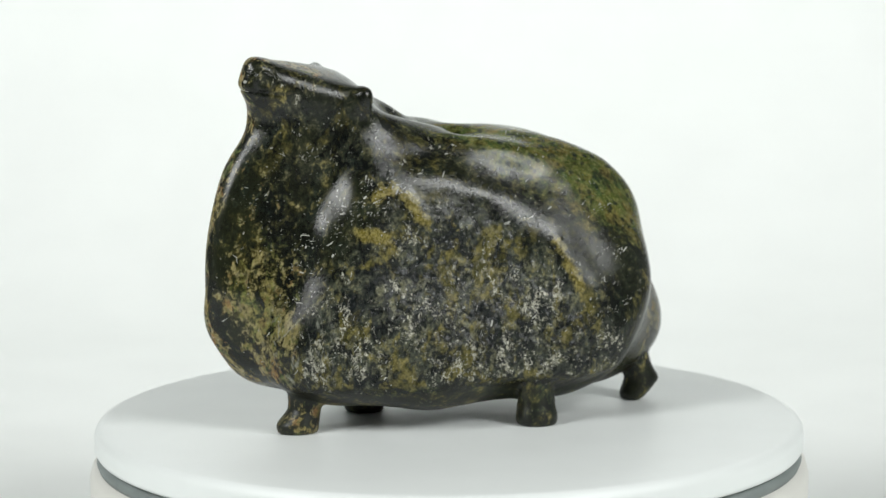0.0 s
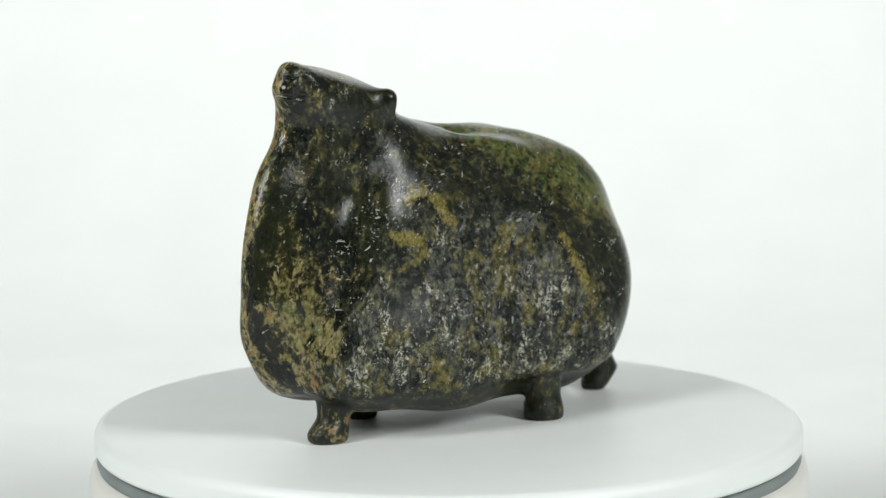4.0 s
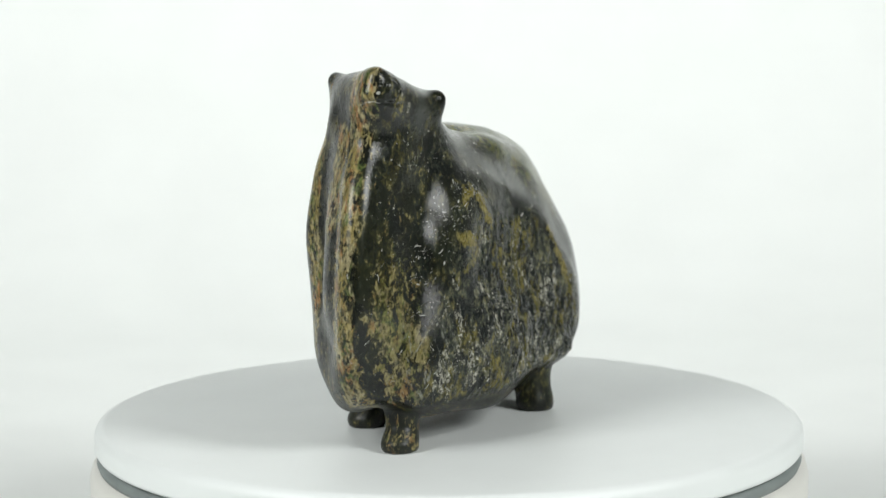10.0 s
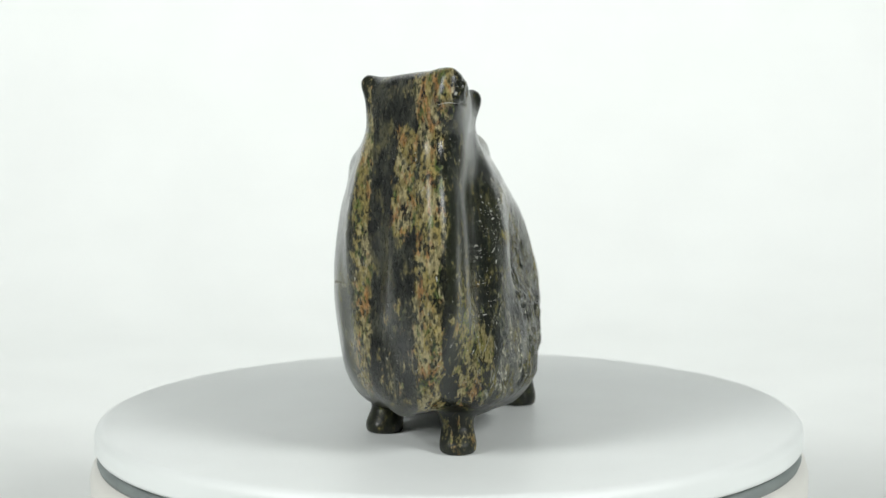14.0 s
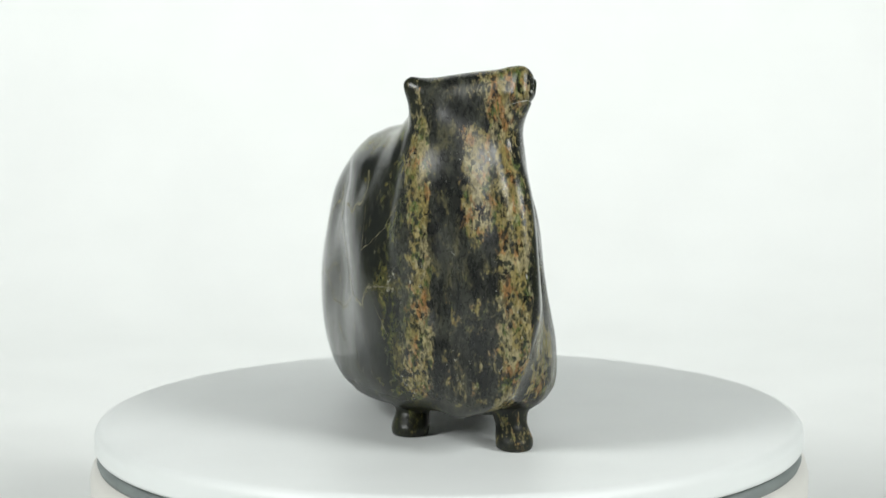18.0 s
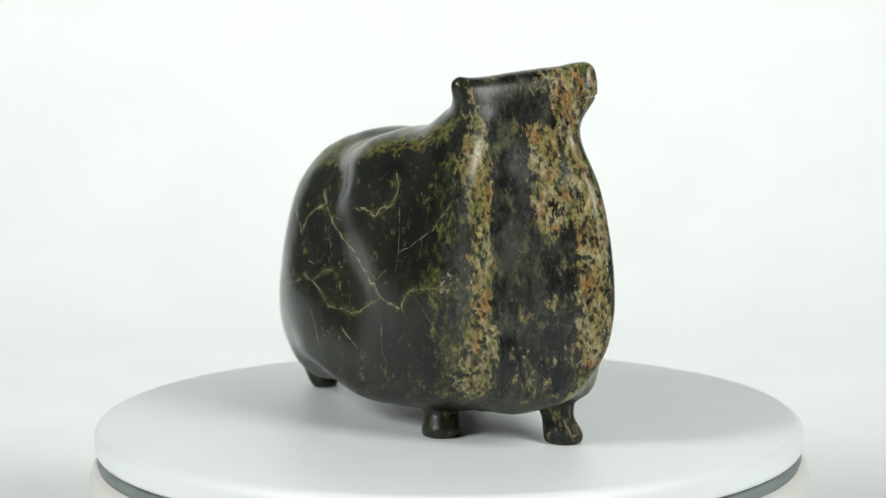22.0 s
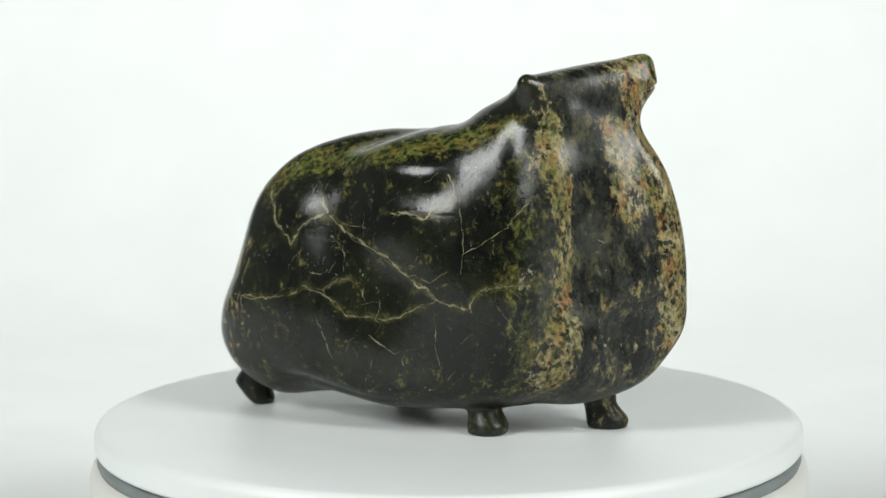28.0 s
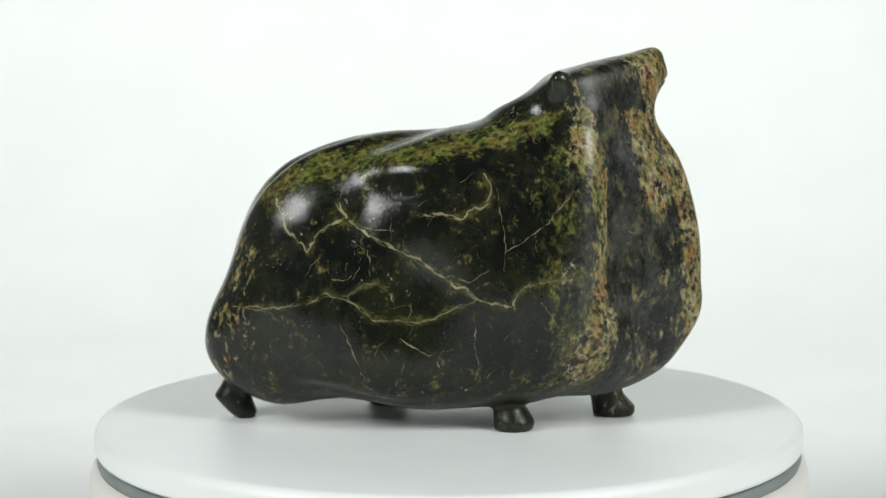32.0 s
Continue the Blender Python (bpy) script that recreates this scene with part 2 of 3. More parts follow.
def turntable():
    top = tagged(new("turntable"), "round white motorised turntable with a cream base", "turntable")
    top.location = (0, 0, -0.0965)
    base = lathe([(0, 0), (0.196, 0), (0.2, 0.003), (0.2025, 0.012), (0.2035, 0.067), (0.202, 0.0725), (0.196, 0.074), (0, 0.074)])
    part("base", base, CREAM, top, "cream painted base")
    # nearly flush ring fills the groove; its grey colour gives the groove's dark
    gap = lathe([(0, 0.072), (0.1945, 0.072), (0.1985, 0.0735), (0.1995, 0.076), (0.1985, 0.0785), (0.1945, 0.080), (0, 0.080)])
    part("groove_ring", gap, GROOVE, top, "grey ring in the groove under the platter")
    prof = [(0, 0.0805), (0.1940, 0.0805)]
    for i in range(9):
        a = math.pi / 2 * i / 8
        prof.append((0.1965 + 0.0040 * math.sin(a), 0.0845 - 0.0040 * math.cos(a)))
    for i in range(11):
        a = math.pi / 2 * i / 10
        prof.append((0.1945 + 0.0060 * math.cos(a), 0.0905 + 0.0060 * math.sin(a)))
    prof += [(0.15, 0.0965), (0.1, 0.0965), (0.05, 0.0965), (0, 0.0965)]
    platter = part("platter", lathe(prof), PLATTER, top, "glossy white round platter")
    return top, platter


backdrop()
room()
TABLE, TOP = turntable()

# ---- the carving ----
# The body is an egg of these half axes (metres), turned by 21 degrees, whose girth swells and
# narrows (per cent) ring by ring from belly to crown.
CENTRE, HALF, LEAN = Vector((-0.020, 0.002, 0.098)), (0.118, 0.052, 0.088), radians(21)
BELLY = (
    (90, 91, 94, 95, 95, 97, 99, 96, 93, 94, 95, 104, 104, 103, 103, 101, 101, 97, 95, 93),
    (100, 97, 98, 105, 106, 107, 109, 105, 102, 105, 84, 101, 107, 106, 105, 110, 113, 104, 110, 111),
    (141, 154, 137, 139, 144, 124, 122, 112, 114, 126, 123, 114, 126, 126, 130, 140, 129, 150, 141, 141),
    (160, 149, 132, 130, 106, 110, 107, 102, 99, 76, 121, 103, 109, 127, 125, 139, 125, 179, 130, 141),
    (115, 123, 124, 117, 80, 103, 107, 88, 88, 54, 115, 126, 59, 96, 91, 86, 88, 143, 148, 108),
)
CROWN = (
    (115, 114, 121, 88, 97, 104, 92, 105, 89, 45, 121, 119, 63, 105, 85, 90, 90, 112, 118, 122),
    (89, 119, 105, 88, 104, 99, 95, 105, 90, 50, 111, 118, 70, 95, 89, 84, 78, 99, 108, 121),
    (89, 102, 86, 98, 104, 97, 103, 117, 123, 87, 132, 118, 71, 99, 99, 89, 91, 100, 91, 99),
    (86, 86, 80, 82, 90, 88, 101, 118, 139, 130, 137, 132, 93, 95, 93, 86, 86, 77, 78, 85),
    (75, 82, 80, 80, 86, 77, 92, 92, 84, 87, 76, 73, 74, 71, 74, 75, 78, 73, 67, 67),
)


# Pale veins and hair cracks on the smooth flank, ridges on the rough one: half width and a line of
# (length, height) in millimetres.
VEINS = (
    (0.45, ((52, 120), (43, 114), (33, 108), (21, 103), (10, 98), (2, 92), (-4, 88), (-13, 83), (-21, 78), (-32, 75), (-39, 74))),
    (0.3, ((-39, 74), (-43, 81), (-50, 86), (-62, 88), (-73, 88))),
    (0.35, ((57, 129), (52, 121), (62, 116), (69, 111), (73, 102), (78, 106), (84, 112), (88, 120), (93, 130))),
    (0.1, ((118, 68), (98, 70), (81, 72), (70, 76), (62, 80), (53, 77), (43, 71), (37, 65), (24, 66), (15, 64), (2, 67), (-10, 73), (-21, 77))),
    (0.05, ((53, 77), (45, 83), (35, 86))),
    (0.3, ((13, 124), (-1, 125), (-12, 122), (-19, 127), (-27, 130), (-28, 139), (-24, 146))),
)
CRACKS = (
    (0.4, ((-36, 104), (-47, 110), (-58, 118), (-68, 130), (-73, 136))),
    (0.3, ((-31, 139), (-33, 127), (-36, 112), (-36, 94))),
    (0.5, ((61, 88), (54, 86), (48, 90))),
    (0.5, ((-3, 90), (-7, 91), (-16, 87), (-27, 94))),
    (0.5, ((23, 56), (13, 50), (5, 46), (-7, 50))),
    (0.3, ((40, 105), (38, 89))),
    (0.3, ((27, 81), (24, 65))),
    (0.2, ((56, 64), (48, 48), (42, 32))),
    (0.2, ((-55, 78), (-65, 61))),
    (0.2, ((43, 115), (27, 114))),
    (0.2, ((-19, 69), (-20, 50), (-22, 33))),
    (0.2, ((18, 43), (25, 26))),
)
RIDGES = (
    (1.5, ((-53, 133), (-45, 136), (-37, 133), (-32, 125), (-28, 119))),
    (1.5, ((-62, 112), (-50, 111), (-45, 104))),
    (1.0, ((49, 103), (55, 90), (61, 78))),
)


def spline(f):
    return ((1 - f) ** 3 / 6, (3 * f ** 3 - 6 * f ** 2 + 4) / 6, (-3 * f ** 3 + 3 * f ** 2 + 3 * f + 1) / 6, f ** 3 / 6)


def girth(az, el):
    """The swelling of the egg towards a direction, smooth over both poles."""
    net = np.array(BELLY + CROWN) / 100
    rings, around = net.shape
    a, e = (az / (2 * np.pi) % 1) * around, (el / np.pi + 0.5) * rings - 0.5
    a0, e0 = np.floor(a).astype(int), np.floor(e).astype(int)
    total = np.zeros_like(a)
    for i, we in enumerate(spline(e - e0)):
        row = e0 + i - 1
        over = (row < 0) | (row >= rings)
        row = np.where(row < 0, -1 - row, np.where(row >= rings, 2 * rings - 1 - row, row))
        for j, wa in enumerate(spline(a - a0)):
            total += we * wa * net[row, (a0 + j - 1 + np.where(over, around // 2, 0)) % around]
    return total


def egg():
    bm = bmesh.new()
    bmesh.ops.create_icosphere(bm, subdivisions=6, radius=1)
    d = np.array([v.co for v in bm.verts])
    d /= np.linalg.norm(d, axis=1)[:, None]
    r = girth(np.arctan2(d[:, 1], d[:, 0]), np.arcsin(np.clip(d[:, 2], -1, 1)))
    p = d * r[:, None] * np.array(HALF)
    c, s = math.cos(LEAN), math.sin(LEAN)
    x, y = c * p[:, 0] - s * p[:, 1], s * p[:, 0] + c * p[:, 1]
    for v, q in zip(bm.verts, np.stack([x, y, p[:, 2]], 1)):
        v.co = CENTRE + Vector(q)
    return bm


def limb(bm, stations, steps=24):
    """Horizontal oval sections (x, y, z, half length, half width, turn in degrees), from the ground up."""
    rings = []
    for x, y, z, ra, rb, turn in stations:
        c, s = math.cos(radians(turn)), math.sin(radians(turn))
        ring = []
        for j in range(steps):
            t = 2 * math.pi * j / steps
            u, v = ra * math.cos(t), rb * math.sin(t)
            ring.append(bm.verts.new((x + c * u - s * v, y + s * u + c * v, z)))
        rings.append(ring)
    for a, b in zip(rings, rings[1:]):
        for j in range(steps):
            bm.faces.new((a[j], a[(j + 1) % steps], b[(j + 1) % steps], b[j]))
    bm.faces.new(list(reversed(rings[0])))
    bm.faces.new(rings[-1])


def skin(bm, balls):
    """The tight skin over a few balls (x, y, z, radius)."""
    one = bmesh.new()
    for x, y, z, r in balls:
        bmesh.ops.create_icosphere(one, subdivisions=3, radius=r, matrix=Matrix.Translation((x, y, z)))
    hull = bmesh.ops.convex_hull(one, input=one.verts)
    bmesh.ops.delete(one, geom=[g for g in hull["geom_interior"] if isinstance(g, bmesh.types.BMVert)], context="VERTS")
    shell = bpy.data.meshes.new("skin")
    one.to_mesh(shell)
    one.free()
    bm.from_mesh(shell)
    bpy.data.meshes.remove(shell)


def inlay(mesh, co, u, z):
    """Lays pale threads, hair cracks and nicks on the stone as thin jagged strips, in the same mesh."""
    mesh.calc_loop_triangles()
    tri = np.empty(len(mesh.loop_triangles) * 3, np.int32)
    mesh.loop_triangles.foreach_get("vertices", tri)
    tree = BVHTree.FromPolygons(co.tolist(), tri.reshape(-1, 3).tolist())
    c, s = math.cos(LEAN), math.sin(LEAN)
    way = {1: Vector((s, -c, 0)), -1: Vector((-s, c, 0)), 2: Vector((c, s, 0))}
    rnd = random.Random(11)
    verts, faces, slots = [], [], []

    def strip(line, half, side, slot, jitter, ends=0.35):
        """line: (length, height) in millimetres on one flank; half: half width in millimetres."""
        pts = []
        seed = rnd.uniform(0, 99)
        total = sum(math.dist(a, b) for a, b in zip(line, line[1:]))
        gone = 0.0
        for a, b in zip(line, line[1:]):
            d = math.dist(a, b)
            for i in range(max(2, int(d / 0.7))):
                f = i / max(2, int(d / 0.7))
                pts.append((a[0] + (b[0] - a[0]) * f, a[1] + (b[1] - a[1]) * f, (gone + d * f) / total))
            gone += d
        pts.append((*line[-1], 1.0))
        last = None
        row = []
        for x, h, f in pts:
            x += jitter * (noise.noise(Vector((x * 0.18, h * 0.18, seed))) + 0.6 * noise.noise(Vector((x * 0.6, h * 0.6, seed + 5))))
            h += jitter * (noise.noise(Vector((x * 0.18, h * 0.18, seed + 9))) + 0.6 * noise.noise(Vector((x * 0.6, h * 0.6, seed + 14))))
            x += 0.25 * jitter * noise.noise(Vector((x * 1.7, h * 1.7, seed + 31)))
            h += 0.25 * jitter * noise.noise(Vector((x * 1.7, h * 1.7, seed + 37)))
            w = half * max(0.12, 0.75 + 1.9 * noise.noise(Vector((x * 0.22, h * 0.22, seed + 20))) + 0.8 * noise.noise(Vector((x * 1.1, h * 1.1, seed)))) * min(1, ends + 4 * min(f, 1 - f))
            out = Vector((-s * x, c * x, h) if side == 2 else (c * x, s * x, h)) / 1000
            hit, nor, _, _ = tree.ray_cast(out - way[side] * 0.15, way[side], 0.3)
            if hit is None or nor.dot(way[side]) > -0.15:
                row = []
                last = None
                continue
            here = hit + nor * 0.00006
            if last is not None:
                run = here - last
                if run.length > 0.006 or run.length < 1e-6:
                    row, last = [], here
                    continue
                across = nor.cross(run).normalized() * (w / 1000)
                k = len(verts)
                verts.extend((here + across, here - across))
                if row:
                    faces.append((row[0], k, k + 1, row[1]))
                    slots.append(slot)
                row = (k, k + 1)
            last = here

    for half, line in VEINS:
        strip(line, half * 0.95 + 0.13, 1, 1, 1.7, 1.0)
        strip([(x + rnd.uniform(-1.5, 1.5), h + rnd.uniform(-1.5, 1.5)) for x, h in line], 0.10, 1, 1, 1.5, 1.0)
    for half, line in CRACKS:
        strip(line, half * 0.28 + 0.08, 1, 1, 1.2)
    for _ in range(70):
        x, h = rnd.uniform(-70, 116), rnd.uniform(28, 140)
        a, d = rnd.gauss(1.75, 0.5), rnd.uniform(3, 15)
        bend = rnd.uniform(-0.5, 0.5)
        strip([(x, h), (x + d * 0.5 * math.cos(a), h + d * 0.5 * math.sin(a)), (x + d * 0.5 * math.cos(a) + d * 0.5 * math.cos(a + bend), h + d * 0.5 * (math.sin(a) + math.sin(a + bend)))],
              rnd.uniform(0.03, 0.08), 1, 1, 1.1)
    # mouth, nostril and scratches on the front; then clusters of nicks on the rough flank
    strip([(v, 192.0 - 0.045 * (v + 5.5) ** 2) for v in (-12, -9, -6, -3, 0, 2)], 0.16, 2, 2, 0.2)
    strip([(-10.6 + 1.9 * math.cos(k), 202 + 1.9 * math.sin(k)) for k in (0.3, 1.3, 2.3, 3.3, 4.3, 5.3)], 0.22, 2, 2, 0.1)
    strip([(-9.9, 195), (-9.4, 197.5)], 0.9, 2, 2, 0.2)
    for _ in range(150):
        x, h = rnd.uniform(-32, 34), rnd.uniform(28, 182)
        a, d = rnd.gauss(1.5, 0.4), rnd.expovariate(1.0) + 0.6
        strip([(x, h), (x + d * math.cos(a), h + d * math.sin(a))], rnd.uniform(0.08, 0.26), 2, 2, 0.5)
    for k in range(230):
        x, h, spread = rnd.uniform(-118, 92), rnd.uniform(34, 182), rnd.uniform(2, 7)
        if k < 50:
            x = rnd.uniform(-98, -36)
            h, spread = 137 - 0.0135 * (x + 40) ** 2 + rnd.gauss(0, 5), 3
        lean = 0.35 if h > 105 else rnd.choice((0.6, 1.3))
        for _ in range(rnd.randint(2, 9)):
            px, ph = x + rnd.gauss(0, spread), h + rnd.gauss(0, spread * 0.6)
            a, d = rnd.gauss(lean, 0.35), rnd.expovariate(1.2) + 0.5
            strip([(px, ph), (px + d * math.cos(a), ph + d * math.sin(a))], rnd.uniform(0.10, 0.34), -1, 2, 0.6)
    bm = bmesh.new()
    bm.from_mesh(mesh)
    made = [bm.verts.new(q) for q in verts]
    for f, slot in zip(faces, slots):
        face = bm.faces.new([made[i] for i in f])
        face.material_index = slot
    bm.to_mesh(mesh)
    bm.free()


def carving():
    bm = egg()
    # wedge of the head: nose, brows, nape and throat under one skin; then the neck
    skin(bm, ((-0.1020, -0.0448, 0.1990, 0.0097), (-0.1050, -0.0465, 0.2042, 0.0060), (-0.1058, -0.0452, 0.1945, 0.0085), (-0.089, -0.018, 0.1952, 0.0100), (-0.056, 0.006, 0.1775, 0.009), (-0.0535, -0.0265, 0.1790, 0.0105), (-0.078, -0.0315, 0.1840, 0.0150), (-0.0715, 0.0040, 0.1865, 0.0115),
              (-0.0505, -0.0300, 0.1830, 0.0085), (-0.0744, 0.0130, 0.1948, 0.0046), (-0.0630, -0.006, 0.1905, 0.0085),
              (-0.048, -0.006, 0.1705, 0.012), (-0.092, -0.031, 0.168, 0.012), (-0.078, -0.004, 0.155, 0.016), (-0.064, -0.024, 0.155, 0.014)))
    skin(bm, ((-0.090, -0.031, 0.165, 0.012), (-0.086, -0.0375, 0.160, 0.010), (-0.066, -0.0320, 0.162, 0.010), (-0.053, -0.028, 0.173, 0.009), (-0.072, 0.005, 0.178, 0.009), (-0.100, -0.033, 0.138, 0.010),
              (-0.060, -0.032, 0.138, 0.011), (-0.085, -0.010, 0.125, 0.016)))
    # nape: an even slope from the ears down to the back
    skin(bm, ((-0.0438, -0.0254, 0.1695, 0.010), (-0.0234, -0.0090, 0.1620, 0.010), (-0.0263, -0.0208, 0.1550, 0.010), (-0.0054, 0.0001, 0.1560, 0.010), (-0.0532, -0.0290, 0.160, 0.012)))
    # ears: blunt corners
    skin(bm, ((-0.0560, -0.022, 0.180, 0.0090), (-0.0465, -0.0340, 0.1868, 0.0062), (-0.0455, -0.0338, 0.1795, 0.0056)))
    skin(bm, ((-0.0725, 0.003, 0.187, 0.0085), (-0.0745, 0.0140, 0.1972, 0.0054), (-0.0715, 0.0125, 0.1890, 0.0048)))
    # legs: fore A, fore B, hind A, hind B
    limb(bm, [(-0.0838, -0.0413, 0.0, 0.0116, 0.0098, 21), (-0.0842, -0.0415, 0.005, 0.0124, 0.0104, 21), (-0.0802, -0.0396, 0.0135, 0.0094, 0.0088, 21), (-0.076, -0.037, 0.03, 0.014, 0.012, 21)])
    limb(bm, [(-0.0484, 0.0184, 0.0, 0.0112, 0.0098, 21), (-0.0490, 0.0182, 0.005, 0.0118, 0.0104, 21), (-0.0455, 0.0176, 0.0135, 0.0090, 0.0088, 21), (-0.046, 0.015, 0.03, 0.014, 0.012, 21)])
    limb(bm, [(0.0490, -0.0217, 0.0, 0.0115, 0.0102, 21), (0.0488, -0.0218, 0.005, 0.0122, 0.0107, 21), (0.0485, -0.021, 0.014, 0.0102, 0.0095, 21), (0.046, -0.018, 0.034, 0.014, 0.012, 21)])
    limb(bm, [(0.106, 0.0465, 0.0, 0.0055, 0.008, 21), (0.108, 0.0475, 0.004, 0.0085, 0.009, 21), (0.113, 0.0495, 0.012, 0.0108, 0.009, 21), (0.110, 0.048, 0.020, 0.0088, 0.0082, 21), (0.103, 0.0435, 0.04, 0.011, 0.010, 21)])
    bmesh.ops.recalc_face_normals(bm, faces=bm.faces)
    rough = bpy.data.meshes.new("carving_rough")
    bm.to_mesh(rough)
    bm.free()
    temp = new("carving_rough", rough)
    mod = temp.modifiers.new("weld", "REMESH")
    mod.mode, mod.voxel_size = "VOXEL", 0.0009
    done = bpy.data.meshes.new_from_object(temp.evaluated_get(bpy.context.evaluated_depsgraph_get()))
    bpy.data.objects.remove(temp)
    bpy.data.meshes.remove(rough)
    n = len(done.vertices)
    co = np.empty(n * 3)
    done.vertices.foreach_get("co", co)
    co = co.reshape(n, 3)
    ed = np.empty(len(done.edges) * 2, int)
    done.edges.foreach_get("vertices", ed)
    ed = ed.reshape(-1, 2)
    deg = np.bincount(ed.ravel(), minlength=n)[:, None]
    def soften(co, times, mask):
        for _ in range(times):
            acc = np.stack([np.bincount(ed[:, 0], co[ed[:, 1], k], n) + np.bincount(ed[:, 1], co[ed[:, 0], k], n) for k in range(3)], 1)
            co = co + (acc / deg - co) * 0.6 * mask
        return co

    def mask_of(co):
        """Where the stone is rubbed roundest: neck, breast, and the brows between the nose and the ears."""
        mm = co * 1000
        length = mm[:, :1] * math.cos(LEAN) + mm[:, 1:2] * math.sin(LEAN)
        neck = np.clip((176 - mm[:, 2:]) / 8, 0, 1) * np.clip((mm[:, 2:] - 110) / 15, 0, 1) * np.clip((-30 - mm[:, :1]) / 15, 0, 1)
        neck = np.maximum(neck, np.clip((-80 - length) / 15, 0, 1) * np.clip((mm[:, 2:] - 35) / 20, 0, 1) * np.clip((176 - mm[:, 2:]) / 8, 0, 1))
        free = np.minimum(np.linalg.norm(mm - np.array((-103, -45.4, 199.2)), axis=1) - 11.5,
                          np.minimum(np.linalg.norm(mm - np.array((-45, -35, 187)), axis=1), np.linalg.norm(mm - np.array((-74.5, 13, 195)), axis=1)) - 4)
        return np.maximum(neck, np.clip(free / 6, 0, 1)[:, None] * np.clip((mm[:, 2:] - 160) / 8, 0, 1))

    co = soften(co, 12, 1.0)
    co = soften(co, 70, mask_of(co))
    # one easy curve round the breast and throat: radius about an upright axis, by angle and height
    c, s = math.cos(LEAN), math.sin(LEAN)
    along_u, along_v, up = (c * co[:, 0] + s * co[:, 1]) * 1000 + 58, (-s * co[:, 0] + c * co[:, 1]) * 1000 - 6, co[:, 2] * 1000
    turn, far = np.arctan2(along_v, -along_u), np.hypot(along_u, along_v)
    use = (np.abs(turn - 0.1) < 1.3) & (up > 45) & (up < 186)
    base = np.stack([(turn / 1.3) ** i * ((up - 115) / 70) ** j for i in range(6) for j in range(6) if i + j < 8], 1)
    fit, _, _, _ = np.linalg.lstsq(base[use], far[use], rcond=None)
    share = np.clip((turn + 0.75) / 0.55, 0, 1) * np.clip((1.25 - turn) / 0.6, 0, 1) * np.clip((up - 55) / 25, 0, 1) * np.clip((182 - up) / 14, 0, 1) * use
    share = share * share * (3 - 2 * share)
    goal = far + (base @ fit - far) * share * 0.9
    along_u, along_v = -goal * np.cos(turn) - 58, goal * np.sin(turn) + 6
    co[:, 0], co[:, 1] = (c * along_u - s * along_v) / 1000, (s * along_u + c * along_v) / 1000
    co = soften(co, 50, mask_of(co))
    done.vertices.foreach_set("co", co.ravel())
    nor = np.empty(n * 3)
    done.vertex_normals.foreach_get("vector", nor)
    nor = nor.reshape(n, 3)
    c, s = math.cos(LEAN), math.sin(LEAN)
    u, v, z = (c * co[:, 0] + s * co[:, 1]) * 1000, (-s * co[:, 0] + c * co[:, 1]) * 1000, co[:, 2] * 1000
    nv = -s * nor[:, 0] + c * nor[:, 1]

    def ease(x, lo, hi):
        t = np.clip((x - lo) / (hi - lo), 0, 1)
        return t * t * (3 - 2 * t)

    def along(lines, side, reach=9.0):
        """Distance in millimetres on one flank from broken lines in (length, height), their half width taken off."""
        best = np.full(n, reach)
        near = np.where((nv * side > 0.12) & (z > 20))[0]
        for half, line in lines:
            for (ax, az), (bx, bz) in zip(line, line[1:]):
                dx, dz = bx - ax, bz - az
                t = np.clip(((u[near] - ax) * dx + (z[near] - az) * dz) / (dx * dx + dz * dz), 0, 1)
                d = np.hypot(u[near] - ax - t * dx, z[near] - az - t * dz) - half
                best[near] = np.minimum(best[near], d)
        return best

    vein = along(VEINS, 1)
    ridge = ease(along(RIDGES, -1), 6.0, -2.0)
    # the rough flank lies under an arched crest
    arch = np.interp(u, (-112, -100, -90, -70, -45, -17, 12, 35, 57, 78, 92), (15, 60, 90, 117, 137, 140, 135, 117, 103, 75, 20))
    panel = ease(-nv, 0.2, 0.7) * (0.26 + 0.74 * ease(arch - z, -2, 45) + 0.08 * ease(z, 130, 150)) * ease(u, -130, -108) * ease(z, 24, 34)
    # stripes down the breast: tan behind, slate between, ochre in front, a pale bib on the throat
    breast = ease(u, -61, -77)
    stripe = np.maximum(ease(v, 34, 40) * ease(v, 53, 45) * breast, ease(v, -6, 1) * ease(v, 16, 8) * ease(u, -95, -110))
    stripe = np.maximum(stripe, 0.42 * ease(np.abs(v - 20), 16, 8) * ease(u, -90, -105) * (0.5 + 0.5 * ease(z, 110, 70)))
    stripe = np.maximum(stripe, 1.0 * ease(np.abs(v - 13), 15, 8) * ease(z, 112, 130) * ease(z, 185, 172) * ease(u, -80, -95))
    stripe = np.maximum(stripe, 0.72 * ease(v, -2, -12) * ease(u, -84, -106) * ease(z, 126, 92))
    stripe = np.maximum(stripe, 0.20 * ease(v, 4, -12) * ease(u, -55, -100) * ease(z, 178, 150))
    stripe = np.maximum(stripe, 0.30 * ease(v, 4, -14) * ease(u, -92, -108) * ease(z, 175, 150))
    stripe = np.maximum(stripe, 0.85 * ease(z, 176, 188) * ease(u, -55, -80) * (0.30 + 0.70 * ease(np.abs(v - 3), 15, 8)))
    stripe = np.maximum(stripe, 0.5 * ease(u, 95, 116))
    stripe = np.maximum(stripe * ease(z, 14, 30), ease(z, 26, 16) * (0.16 + 0.44 * ease(-v, -10, 10) * ease(u, -40, -60)))
